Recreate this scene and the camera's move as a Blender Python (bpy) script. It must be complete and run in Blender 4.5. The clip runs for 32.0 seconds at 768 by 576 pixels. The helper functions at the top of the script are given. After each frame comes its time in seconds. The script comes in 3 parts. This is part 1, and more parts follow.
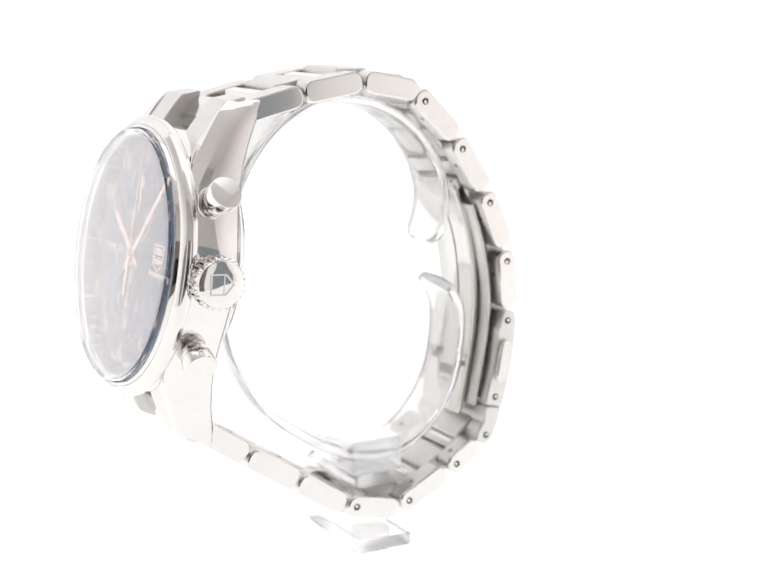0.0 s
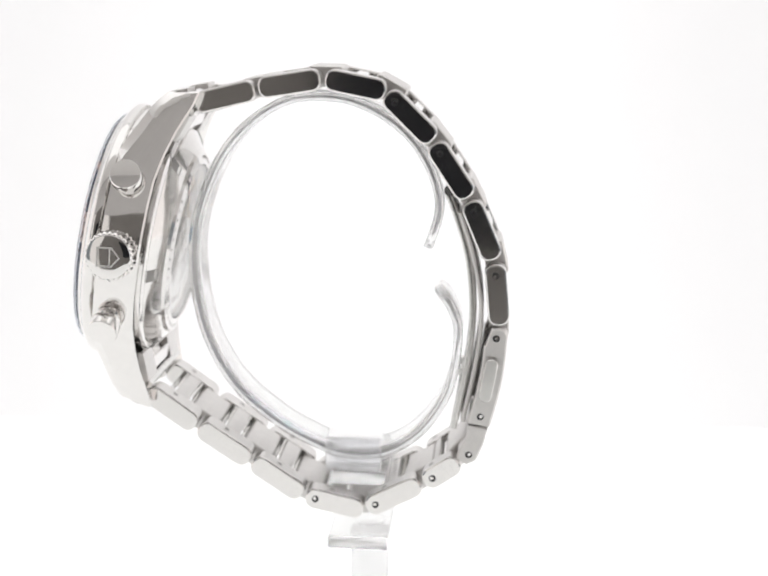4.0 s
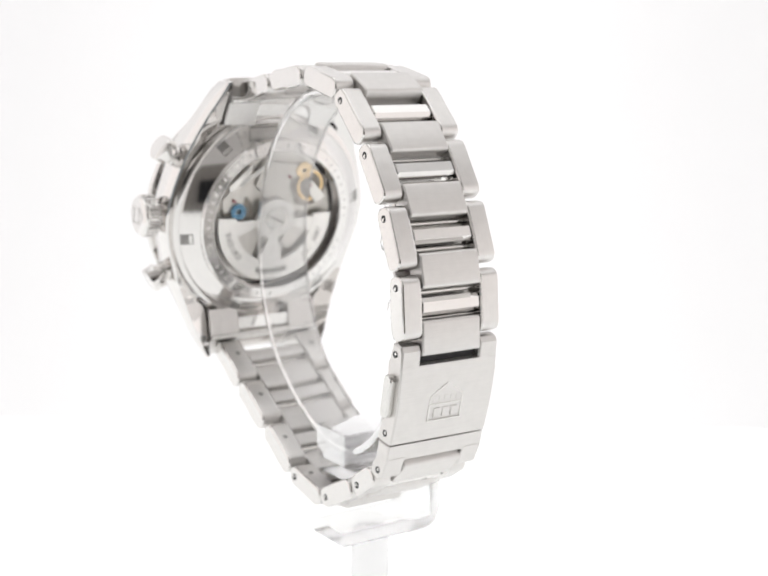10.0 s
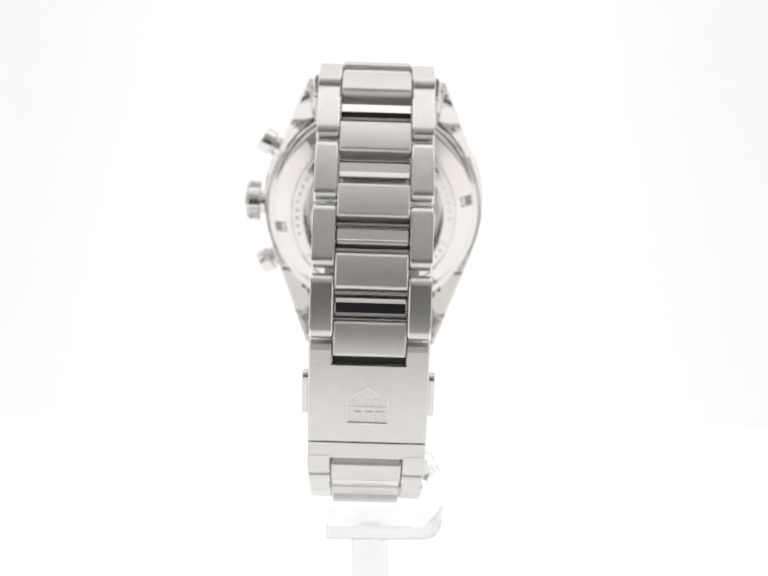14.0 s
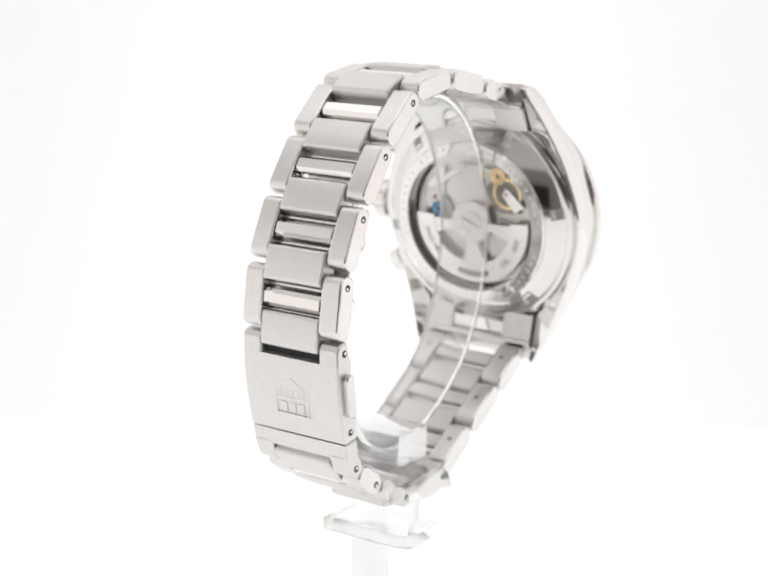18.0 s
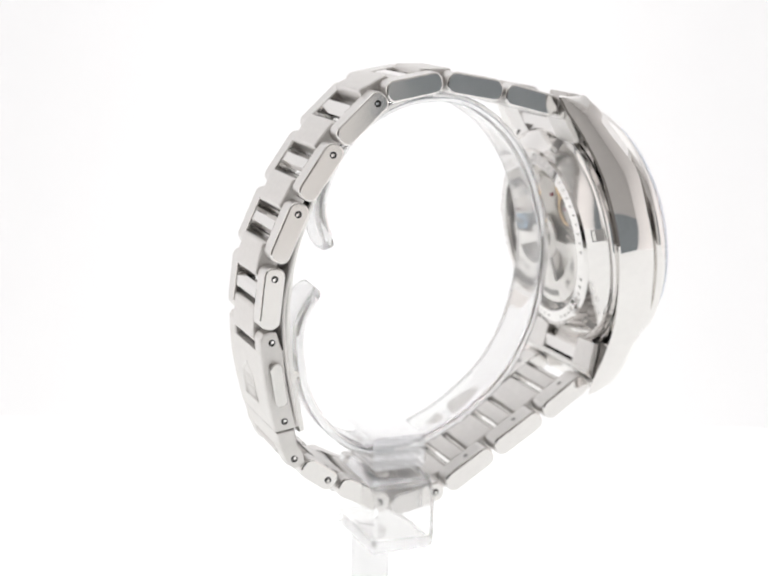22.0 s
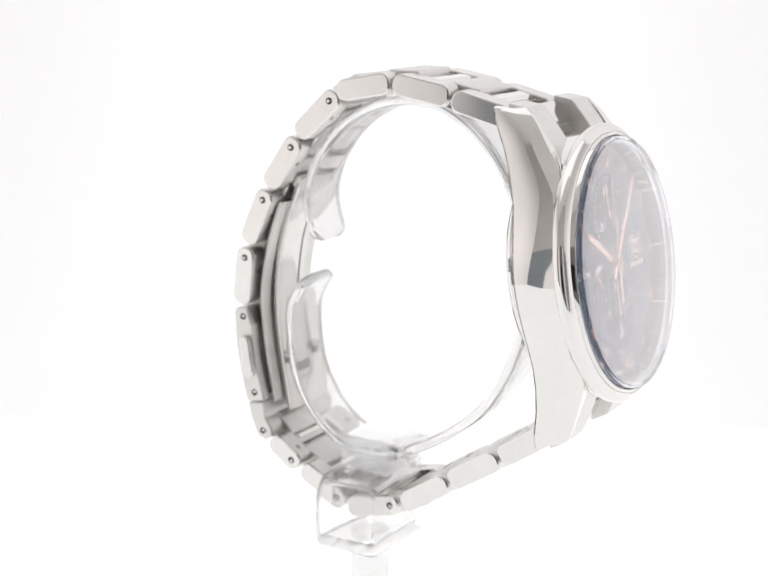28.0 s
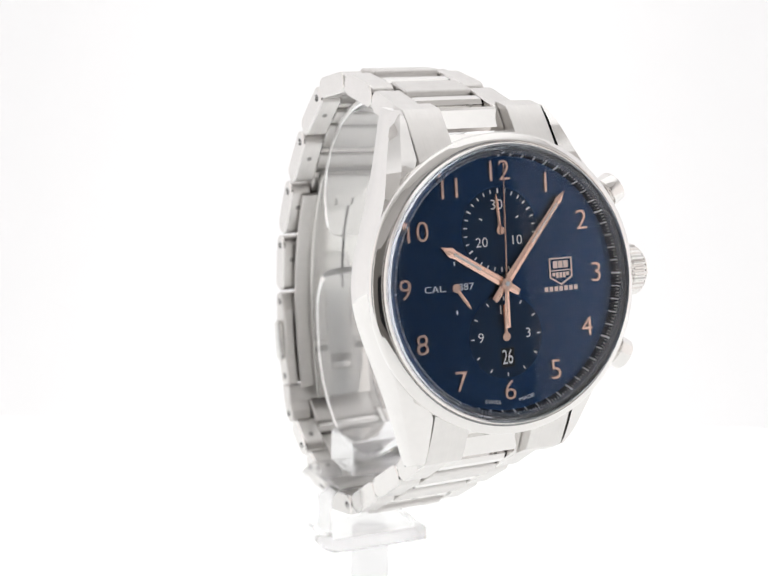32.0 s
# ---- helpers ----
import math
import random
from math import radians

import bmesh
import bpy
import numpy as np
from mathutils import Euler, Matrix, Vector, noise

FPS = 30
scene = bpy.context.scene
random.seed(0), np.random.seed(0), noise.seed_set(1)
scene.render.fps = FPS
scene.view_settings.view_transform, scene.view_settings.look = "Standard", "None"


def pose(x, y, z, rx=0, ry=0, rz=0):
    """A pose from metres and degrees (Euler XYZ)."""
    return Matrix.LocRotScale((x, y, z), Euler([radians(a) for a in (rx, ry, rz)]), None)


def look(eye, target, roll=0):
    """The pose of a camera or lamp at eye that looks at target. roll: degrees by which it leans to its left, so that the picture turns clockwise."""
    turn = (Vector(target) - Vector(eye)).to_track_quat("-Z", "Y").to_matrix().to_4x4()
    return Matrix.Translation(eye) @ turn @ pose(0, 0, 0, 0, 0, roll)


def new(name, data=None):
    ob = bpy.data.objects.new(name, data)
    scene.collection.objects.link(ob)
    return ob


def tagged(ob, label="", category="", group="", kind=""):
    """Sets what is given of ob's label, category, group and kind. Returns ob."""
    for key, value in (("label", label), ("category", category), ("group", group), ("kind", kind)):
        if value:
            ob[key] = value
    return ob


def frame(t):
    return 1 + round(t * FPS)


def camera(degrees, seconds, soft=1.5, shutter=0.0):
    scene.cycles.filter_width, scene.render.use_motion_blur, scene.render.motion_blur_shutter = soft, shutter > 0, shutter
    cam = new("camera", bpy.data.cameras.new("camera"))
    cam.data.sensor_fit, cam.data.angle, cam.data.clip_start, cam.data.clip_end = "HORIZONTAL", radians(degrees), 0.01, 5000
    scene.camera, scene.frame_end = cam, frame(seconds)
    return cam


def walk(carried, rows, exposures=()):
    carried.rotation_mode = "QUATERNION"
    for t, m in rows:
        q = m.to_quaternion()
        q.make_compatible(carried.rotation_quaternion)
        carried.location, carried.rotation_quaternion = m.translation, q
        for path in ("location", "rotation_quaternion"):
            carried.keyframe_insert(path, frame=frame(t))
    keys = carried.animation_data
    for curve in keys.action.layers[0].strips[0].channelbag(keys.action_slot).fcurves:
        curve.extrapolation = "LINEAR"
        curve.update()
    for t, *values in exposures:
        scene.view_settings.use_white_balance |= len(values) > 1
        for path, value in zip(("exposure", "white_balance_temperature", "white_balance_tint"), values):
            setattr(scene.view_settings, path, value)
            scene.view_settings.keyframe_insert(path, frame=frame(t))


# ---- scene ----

# Camera on a fixed mount; the watch turns with its stand on the upright axis x = y = 0.
# Small lengths are written in millimetres and scaled by MM.
MM = 0.001
cam = camera(29.87, 32.0, soft=1.6)
cam.data.dof.use_dof, cam.data.dof.focus_distance, cam.data.dof.aperture_fstop = True, 0.198, 34.0
EYE = Vector((0.0, -0.229, 0.125))
AIM = Vector((math.sin(radians(0.405)) * math.cos(radians(11.868)), math.cos(radians(0.405)) * math.cos(radians(11.868)), -math.sin(radians(11.868))))
STILL = look(EYE, EYE + AIM, 0.996)
walk(cam, [(0.0, STILL), (32.0, STILL)], [(0.0, 0.2), (0.4, 0.12), (1.0, 0.0), (32.0, 0.0)])

# ---- light ----
GLOW_TOP, GLOW_SIDE, GLOW_BACK, GLOW_FLOOR = 0.82, 0.8, 0.66, 0.62
world = bpy.data.worlds.new("world")
world.use_nodes = True
world.node_tree.nodes["Background"].inputs[0].default_value = (1, 1, 1, 1)
world.node_tree.nodes["Background"].inputs[1].default_value = 0.3
scene.world = world

# ---- turning axis and the watch's own frame ----
RATE, START = -8.576, -0.01  # degrees a second, degrees at the start
DIAL = Vector((-35.35, -20.84, 85.54)) * MM  # the dial's centre at the start
AX_X = Vector((0.50046, -0.86565, 0.01338))  # towards three o'clock
AX_Z = Vector((-0.85518, -0.49188, 0.16346))  # out of the dial
AX_Y = AX_Z.cross(AX_X)  # towards twelve o'clock
AX_X = AX_Y.cross(AX_Z)
W0 = Matrix.Translation(DIAL) @ Matrix((AX_X.normalized(), AX_Y.normalized(), AX_Z.normalized())).transposed().to_4x4()
BASE = Vector((0.0, -38.0, -43.0))  # the watch's lowest point, in its own frame


def turn(t):
    return pose(0, 0, 0, 0, 0, START + RATE * t)


# ---- materials ----
def material(name, color, rough=0.5, metal=0.0, noise_scale=0.0, noise_amount=0.0, bump=0.0, stretch=(1, 1, 1), rough_vary=0.0, glow=0.0, aniso=0.0, coat=0.0, spec=0.5, tint=(1.0, 1.0, 1.0)):
    m = bpy.data.materials.new(name)
    m.use_nodes = True
    nt = m.node_tree
    b = nt.nodes["Principled BSDF"]
    b.inputs["Base Color"].default_value = (*color, 1)
    b.inputs["Roughness"].default_value = rough
    b.inputs["Metallic"].default_value = metal
    b.inputs["Coat Weight"].default_value = coat
    b.inputs["Specular IOR Level"].default_value = spec
    if aniso:
        b.inputs["Anisotropic"].default_value = aniso
    if glow:
        b.inputs["Emission Color"].default_value = (*tint, 1)
        b.inputs["Emission Strength"].default_value = glow
    if noise_scale:
        tc = nt.nodes.new("ShaderNodeTexCoord")
        mp = nt.nodes.new("ShaderNodeMapping")
        mp.inputs["Scale"].default_value = stretch
        nz = nt.nodes.new("ShaderNodeTexNoise")
        nz.inputs["Scale"].default_value = noise_scale
        nz.inputs["Detail"].default_value = 4
        nt.links.new(tc.outputs["Object"], mp.inputs[0])
        nt.links.new(mp.outputs[0], nz.inputs["Vector"])
        big = nt.nodes.new("ShaderNodeTexNoise")
        big.inputs["Scale"].default_value = noise_scale * 0.12
        nt.links.new(tc.outputs["Object"], big.inputs["Vector"])
        if noise_amount:
            add = nt.nodes.new("ShaderNodeMath")
            add.operation = "ADD"
            nt.links.new(nz.outputs[0], add.inputs[0])
            nt.links.new(big.outputs[0], add.inputs[1])
            ramp = nt.nodes.new("ShaderNodeMapRange")
            ramp.inputs[1].default_value, ramp.inputs[2].default_value = 0.7, 1.3
            ramp.inputs[3].default_value, ramp.inputs[4].default_value = 1 - noise_amount, 1 + noise_amount
            nt.links.new(add.outputs[0], ramp.inputs[0])
            hsv = nt.nodes.new("ShaderNodeHueSaturation")
            hsv.inputs["Color"].default_value = (*color, 1)
            nt.links.new(ramp.outputs[0], hsv.inputs["Value"])
            nt.links.new(hsv.outputs[0], b.inputs["Base Color"])
        if rough_vary:
            rr = nt.nodes.new("ShaderNodeMapRange")
            rr.inputs[1].default_value, rr.inputs[2].default_value = 0.3, 0.7
            rr.inputs[3].default_value, rr.inputs[4].default_value = max(0.01, rough - rough_vary), rough + rough_vary
            nt.links.new(big.outputs[0], rr.inputs[0])
            nt.links.new(rr.outputs[0], b.inputs["Roughness"])
        if bump:
            bp = nt.nodes.new("ShaderNodeBump")
            bp.inputs["Strength"].default_value = bump
            bp.inputs["Distance"].default_value = 0.00005
            nt.links.new(nz.outputs[0], bp.inputs["Height"])
            nt.links.new(bp.outputs[0], b.inputs["Normal"])
    return m


def clear(name, color, ior, rough=0.0, through_part=1.0):
    m = bpy.data.materials.new(name)
    m.use_nodes = True
    b = m.node_tree.nodes["Principled BSDF"]
    b.inputs["Base Color"].default_value = (*color, 1)
    b.inputs["Transmission Weight"].default_value = through_part
    b.inputs["IOR"].default_value = ior
    b.inputs["Roughness"].default_value = rough
    return m


def coated(name, color, shine, curve):
    """Clear pane with an anti-glare coating: nearly no gloss seen straight on, much of it at a low angle."""
    m = bpy.data.materials.new(name)
    m.use_nodes = True
    nt = m.node_tree
    nt.nodes.remove(nt.nodes["Principled BSDF"])
    facing, ramp = nt.nodes.new("ShaderNodeLayerWeight"), nt.nodes.new("ShaderNodeFloatCurve")
    pts = ramp.mapping.curves[0].points
    for k, (x, y) in enumerate(curve):
        p = pts[0] if k == 0 else pts[1] if k == len(curve) - 1 else None
        if p is None:
            pts.new(x, y)
        else:
            p.location = (x, y)
    ramp.mapping.update()
    pane, gloss, mix = nt.nodes.new("ShaderNodeBsdfTransparent"), nt.nodes.new("ShaderNodeBsdfGlossy"), nt.nodes.new("ShaderNodeMixShader")
    pane.inputs["Color"].default_value, gloss.inputs["Color"].default_value = (*color, 1), (*shine, 1)
    gloss.inputs["Roughness"].default_value = 0.01
    nt.links.new(facing.outputs["Facing"], ramp.inputs["Value"])
    for a, b in ((ramp.outputs[0], mix.inputs[0]), (pane.outputs[0], mix.inputs[1]), (gloss.outputs[0], mix.inputs[2]), (mix.outputs[0], nt.nodes["Material Output"].inputs[0])):
        nt.links.new(a, b)
    return m


STEEL = (0.785, 0.768, 0.752)
polished = material("polished_steel", STEEL, 0.045, 1, 900, 0.015, 0.0, rough_vary=0.015)
polished_worn = material("worn_polished_steel", STEEL, 0.1, 1, 900, 0.02, 0.0, rough_vary=0.03)
brushed_x = material("brushed_steel", (0.73, 0.713, 0.697), 0.44, 1, 6000, 0.03, 0.07, stretch=(0.03, 1, 1))
brushed_y = material("brushed_steel_lengthwise", (0.73, 0.713, 0.697), 0.34, 1, 6000, 0.03, 0.07, stretch=(1, 0.03, 0.03))
polished_side = material("polished_link_side", (0.755, 0.738, 0.722), 0.11, 1, 900, 0.02, 0.0, rough_vary=0.03)
satin = material("satin_steel", (0.73, 0.72, 0.70), 0.22, 1, 3000, 0.03, 0.05)
gap_shade_steel = material("link_gap_shade", (0.2, 0.19, 0.185), 0.4, 1, 2000, 0.1, 0.05)
etched = material("etched_pale_line", (0.68, 0.66, 0.645), 0.3, 1, 900, 0.08)
etch_and_shade = material("etched_line_and_shade", (0.33, 0.32, 0.31), 0.45, 0.6, 900, 0.1)
engraved = material("engraved_line", (0.56, 0.55, 0.54), 0.35, 1, 900, 0.05)
dark_gap = material("dark_recess", (0.02, 0.02, 0.02), 0.6, 0, 800, 0.2)
rose = material("rose_gold", (1.0, 0.64, 0.48), 0.2, 0.85, 900, 0.03, 0.02)
rose_soft = material("rose_gold_satin", (0.98, 0.74, 0.62), 0.4, 0.4, 900, 0.03, 0.02)
lume = material("cream_lume", (0.88, 0.8, 0.72), 0.6, 0, 1500, 0.06)
white_ink = material("white_print", (0.88, 0.88, 0.88), 0.5, 0, 1500, 0.03)
gold = material("gilt_brass", (0.80, 0.60, 0.34), 0.25, 1, 900, 0.05)
blued = material("blued_steel", (0.10, 0.22, 0.34), 0.25, 1, 900, 0.05)
nickel = material("nickel_plate", (0.72, 0.70, 0.67), 0.36, 0.85, 1200, 0.08, 0.1, stretch=(1, 0.1, 1))
rotor_metal = material("rhodium_plate", (0.97, 0.965, 0.95), 0.45, 0.85, 1500, 0.04, 0.1)
recess = material("brown_grained_plate", (0.24, 0.215, 0.19), 0.35, 0.8, 900, 0.3, 0.1)
jewel = material("ruby_jewel", (0.35, 0.1, 0.12), 0.15, 0, 900, 0.05)
dial_sub = material("blue_black_subdial", (0.008, 0.023, 0.052), 0.36, 0.7, 1500, 0.1, spec=0.2)
flange_mat = material("dark_flange", (0.008, 0.010, 0.016), 0.4, 0, 1500, 0.1, spec=0.15)
crystal_mat = coated("coated_sapphire", (0.97, 0.98, 1.0), (1.0, 0.975, 0.97), [(0.0, 0.016), (0.2, 0.028), (0.3, 0.038), (0.42, 0.08), (0.5, 0.15), (0.62, 0.35), (0.83, 0.6), (1.0, 1.0)])
crystal_edge = clear("sapphire_edge", (0.86, 0.92, 1.0), 1.35, 0.02, 0.95)
back_glass = coated("back_window_glass", (0.99, 0.985, 0.98), (1.0, 1.0, 1.0), [(0.0, 0.03), (0.3, 0.035), (0.5, 0.06), (0.7, 0.18), (1.0, 1.0)])
acrylic_faint = clear("clear_fixing_acrylic", (1.0, 1.0, 1.0), 1.05, 0.02, 0.97)
PLEXI = [(0.0, 0.05), (0.35, 0.07), (0.55, 0.13), (0.75, 0.3), (1.0, 1.0)]
acrylic = clear("clear_acrylic", (0.998, 0.998, 0.998), 1.14, 0.06, 0.82)
acrylic_film = coated("clear_acrylic_film", (0.985, 0.985, 0.988), (1.0, 1.0, 1.0), PLEXI)
acrylic_block = clear("clear_acrylic_block", (0.998, 0.998, 0.998), 1.15, 0.05, 0.86)
acrylic_saddle = coated("clear_acrylic_saddle", (0.985, 0.985, 0.988), (1.0, 1.0, 1.0), [(0.0, 0.07), (0.5, 0.16), (1.0, 1.0)])
edge_film = coated("polished_acrylic_edge", (0.985, 0.985, 0.99), (1.0, 1.0, 1.0), [(0.0, 0.5), (0.6, 0.6), (1.0, 1.0)])
frosted = clear("frosted_acrylic", (0.97, 0.97, 0.975), 1.12, 0.3, 0.75)
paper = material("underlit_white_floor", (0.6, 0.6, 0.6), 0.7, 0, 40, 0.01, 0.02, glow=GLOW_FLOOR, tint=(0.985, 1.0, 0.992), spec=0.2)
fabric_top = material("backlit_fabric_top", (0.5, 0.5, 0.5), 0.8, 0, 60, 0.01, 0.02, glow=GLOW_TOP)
fabric_side = material("glow_fabric_side", (0.35, 0.35, 0.35), 0.8, 0, 60, 0.01, 0.02, glow=GLOW_SIDE, tint=(1.0, 0.94, 0.915))


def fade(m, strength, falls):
    """Uneven light put into a cloth's glow: it changes along an axis from a to b (metres) to a share of itself."""
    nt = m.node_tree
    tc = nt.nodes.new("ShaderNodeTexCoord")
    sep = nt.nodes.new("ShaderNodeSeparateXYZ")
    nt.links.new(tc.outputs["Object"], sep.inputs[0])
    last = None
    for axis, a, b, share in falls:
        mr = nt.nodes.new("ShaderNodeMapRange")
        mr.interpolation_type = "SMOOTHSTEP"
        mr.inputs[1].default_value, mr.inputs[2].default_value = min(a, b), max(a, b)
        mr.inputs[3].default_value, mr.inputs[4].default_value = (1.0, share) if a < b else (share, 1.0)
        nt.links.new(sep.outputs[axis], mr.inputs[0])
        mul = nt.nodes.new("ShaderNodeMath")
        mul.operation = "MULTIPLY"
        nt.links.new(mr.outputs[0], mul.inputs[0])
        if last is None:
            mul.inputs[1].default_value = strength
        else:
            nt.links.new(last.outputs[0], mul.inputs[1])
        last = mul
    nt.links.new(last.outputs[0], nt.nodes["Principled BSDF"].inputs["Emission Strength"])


# light on the side cloths as emission, dimmed towards the top and the front
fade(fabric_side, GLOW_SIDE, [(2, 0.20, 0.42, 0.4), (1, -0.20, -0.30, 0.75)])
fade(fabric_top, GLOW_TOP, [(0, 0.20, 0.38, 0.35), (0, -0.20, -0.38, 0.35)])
fabric_back = material("glow_fabric_back", (0.5, 0.5, 0.5), 0.8, 0, 60, 0.01, 0.02, glow=GLOW_BACK, tint=(1.0, 0.987, 1.0))
# back cloth's light as emission: dips beside the middle, raised again at the ends
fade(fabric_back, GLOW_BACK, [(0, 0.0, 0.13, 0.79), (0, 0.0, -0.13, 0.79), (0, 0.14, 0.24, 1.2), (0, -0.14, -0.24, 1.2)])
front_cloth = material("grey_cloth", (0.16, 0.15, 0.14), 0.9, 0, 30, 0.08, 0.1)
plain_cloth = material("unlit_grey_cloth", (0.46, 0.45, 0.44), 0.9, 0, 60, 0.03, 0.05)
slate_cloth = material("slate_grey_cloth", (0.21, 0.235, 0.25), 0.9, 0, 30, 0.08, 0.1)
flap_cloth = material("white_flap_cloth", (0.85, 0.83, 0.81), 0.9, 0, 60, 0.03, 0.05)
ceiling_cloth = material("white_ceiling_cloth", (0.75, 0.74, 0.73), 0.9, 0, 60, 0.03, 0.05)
black_body = material("black_plastic", (0.012, 0.012, 0.014), 0.5, 0, 300, 0.1, spec=0.1)

# blue dial with a sunray finish: fine spokes turn the gloss about the centre
dial_blue = bpy.data.materials.new("blue_sunray_dial")
dial_blue.use_nodes = True
_nt = dial_blue.node_tree
_b = _nt.nodes["Principled BSDF"]
_b.inputs["Base Color"].default_value = (0.011, 0.037, 0.095, 1)
_b.inputs["Roughness"].default_value = 0.2
_b.inputs["Metallic"].default_value = 1.0
_b.inputs["Anisotropic"].default_value = 0.5
_tan = _nt.nodes.new("ShaderNodeTangent")
_tan.direction_type, _tan.axis = "RADIAL", "Z"
_nt.links.new(_tan.outputs[0], _b.inputs["Tangent"])


# ---- mesh helpers (millimetres) ----
def mesh_of(name, verts, faces, mat, smooth=30, scale=MM):
    me = bpy.data.meshes.new(name)
    me.from_pydata([tuple(c * scale for c in v) for v in verts], [], faces)
    me.materials.append(mat)
    bm = bmesh.new()
    bm.from_mesh(me)
    bmesh.ops.remove_doubles(bm, verts=bm.verts, dist=1e-7)
    bmesh.ops.recalc_face_normals(bm, faces=bm.faces)
    bm.to_mesh(me)
    bm.free()
    if smooth:
        me.shade_smooth()
        me.set_sharp_from_angle(angle=radians(smooth))
    return me


def join(*pieces):
    verts, faces = [], []
    for v, f in pieces:
        k = len(verts)
        verts += v
        faces += [tuple(i + k for i in q) for q in f]
    return verts, faces


def loft(rings, caps=True, closed=False):
    """Skin between rings of equal count."""
    n = len(rings[0])
    verts = [v for ring in rings for v in ring]
    faces = []
    m = len(rings)
    for i in range(m if closed else m - 1):
        j = (i + 1) % m
        for k in range(n):
            l = (k + 1) % n
            faces.append((i * n + k, i * n + l, j * n + l, j * n + k))
    if caps and not closed:
        faces += [tuple(range(n))[::-1], tuple((m - 1) * n + k for k in range(n))]
    return verts, faces


def lathe(profile, n=96, caps=True, closed=False, centre=(0, 0)):
    """profile: (radius, z) along the wall."""
    rings = [[(centre[0] + r * math.cos(2 * math.pi * k / n), centre[1] + r * math.sin(2 * math.pi * k / n), z) for k in range(n)] for r, z in profile]
    return loft(rings, caps, closed)


def inset(poly, d):
    out = []
    n = len(poly)
    area = sum(poly[i][0] * poly[(i + 1) % n][1] - poly[(i + 1) % n][0] * poly[i][1] for i in range(n))
    s = 1 if area > 0 else -1
    for i in range(n):
        a, b, c = Vector(poly[i - 1]), Vector(poly[i]), Vector(poly[(i + 1) % n])
        e, f = (b - a).normalized(), (c - b).normalized()
        na, nb = Vector((-e.y, e.x)) * s, Vector((-f.y, f.x)) * s
        h = (na + nb).normalized()
        k = max(0.35, h.dot(na))
        out.append(tuple(b + h * (d / k)))
    return out


def prism(poly, lo, hi, axis="z", chamfer=0.0):
    """Extrude a 2D outline along an axis, edges chamfered."""
    put = {"z": lambda p, h: (p[0], p[1], h), "x": lambda p, h: (h, p[0], p[1]), "y": lambda p, h: (p[0], h, p[1])}[axis]
    if chamfer:
        small = inset(poly, chamfer)
        levels = [(small, lo), (poly, lo + chamfer), (poly, hi - chamfer), (small, hi)]
    else:
        levels = [(poly, lo), (poly, hi)]
    return loft([[put(p, h) for p in pl] for pl, h in levels])


def box(x0, x1, y0, y1, z0, z1, chamfer=0.0):
    return prism([(x0, y0), (x1, y0), (x1, y1), (x0, y1)], z0, z1, "z", chamfer)


def rounded(w, h, r, n=5, cx=0, cy=0):
    """Rounded rectangle outline."""
    pts = []
    for sx, sy, a0 in ((1, 1, 0), (-1, 1, 90), (-1, -1, 180), (1, -1, 270)):
        for k in range(n + 1):
            a = radians(a0 + 90 * k / n)
            pts.append((cx + sx * (w / 2 - r) + r * math.cos(a), cy + sy * (h / 2 - r) + r * math.sin(a)))
    return pts


def moved(piece, m):
    v, f = piece
    return [tuple(m @ Vector(p)) for p in v], f


def disc(r, z0, z1, centre=(0, 0), n=32, chamfer=0.0):
    if chamfer:
        return lathe([(r - chamfer, z0), (r, z0 + chamfer), (r, z1 - chamfer), (r - chamfer, z1)], n, centre=centre)
    return lathe([(r, z0), (r, z1)], n, centre=centre)


def strip(points, x0, x1, t, r=0.3, tip=0.0):
    """A band of thickness t that follows (y, z) points, from x0 to x1, corners eased."""
    n = len(points)
    rings, run = [], [0.0]
    for p, q in zip(points, points[1:]):
        run.append(run[-1] + (Vector(q) - Vector(p)).length)
    for i, (y, z) in enumerate(points):
        a = Vector(points[max(0, i - 1)])
        b = Vector(points[min(n - 1, i + 1)])
        d = (b - a).normalized()
        nn = Vector((-d.y, d.x))
        gap = min(run[i], run[-1] - run[i])
        narrow = 2 * (tip - math.sqrt(max(0.0, tip ** 2 - (tip - gap) ** 2))) if gap < tip else 0.0
        sect = rounded(x1 - x0 - narrow, t, min(r, t * 0.45), 2, (x0 + x1) / 2, 0)
        rings.append([(p[0], y + nn.x * p[1], z + nn.y * p[1]) for p in sect])
    return loft(rings)


def smooth_path(pts, steps=6):
    """Catmull-Rom through 2D points."""
    out = []
    for i in range(len(pts) - 1):
        p0, p1, p2, p3 = (Vector(pts[max(0, i - 1)]), Vector(pts[i]), Vector(pts[i + 1]), Vector(pts[min(len(pts) - 1, i + 2)]))
        for k in range(steps):
            t = k / steps
            out.append(tuple(0.5 * (2 * p1 + (p2 - p0) * t + (2 * p0 - 5 * p1 + 4 * p2 - p3) * t * t + (3 * p1 - p0 - 3 * p2 + p3) * t ** 3)))
    out.append(tuple(pts[-1]))
    return out


def part(name, me, parent, m=None, label=""):
    """One mesh object under a thing or a part; m places it in the parent's space."""
    ob = new(name, me)
    ob.parent = parent
    if m is not None:
        ob.matrix_basis = m
    if label:
        ob["label"] = label
    return ob


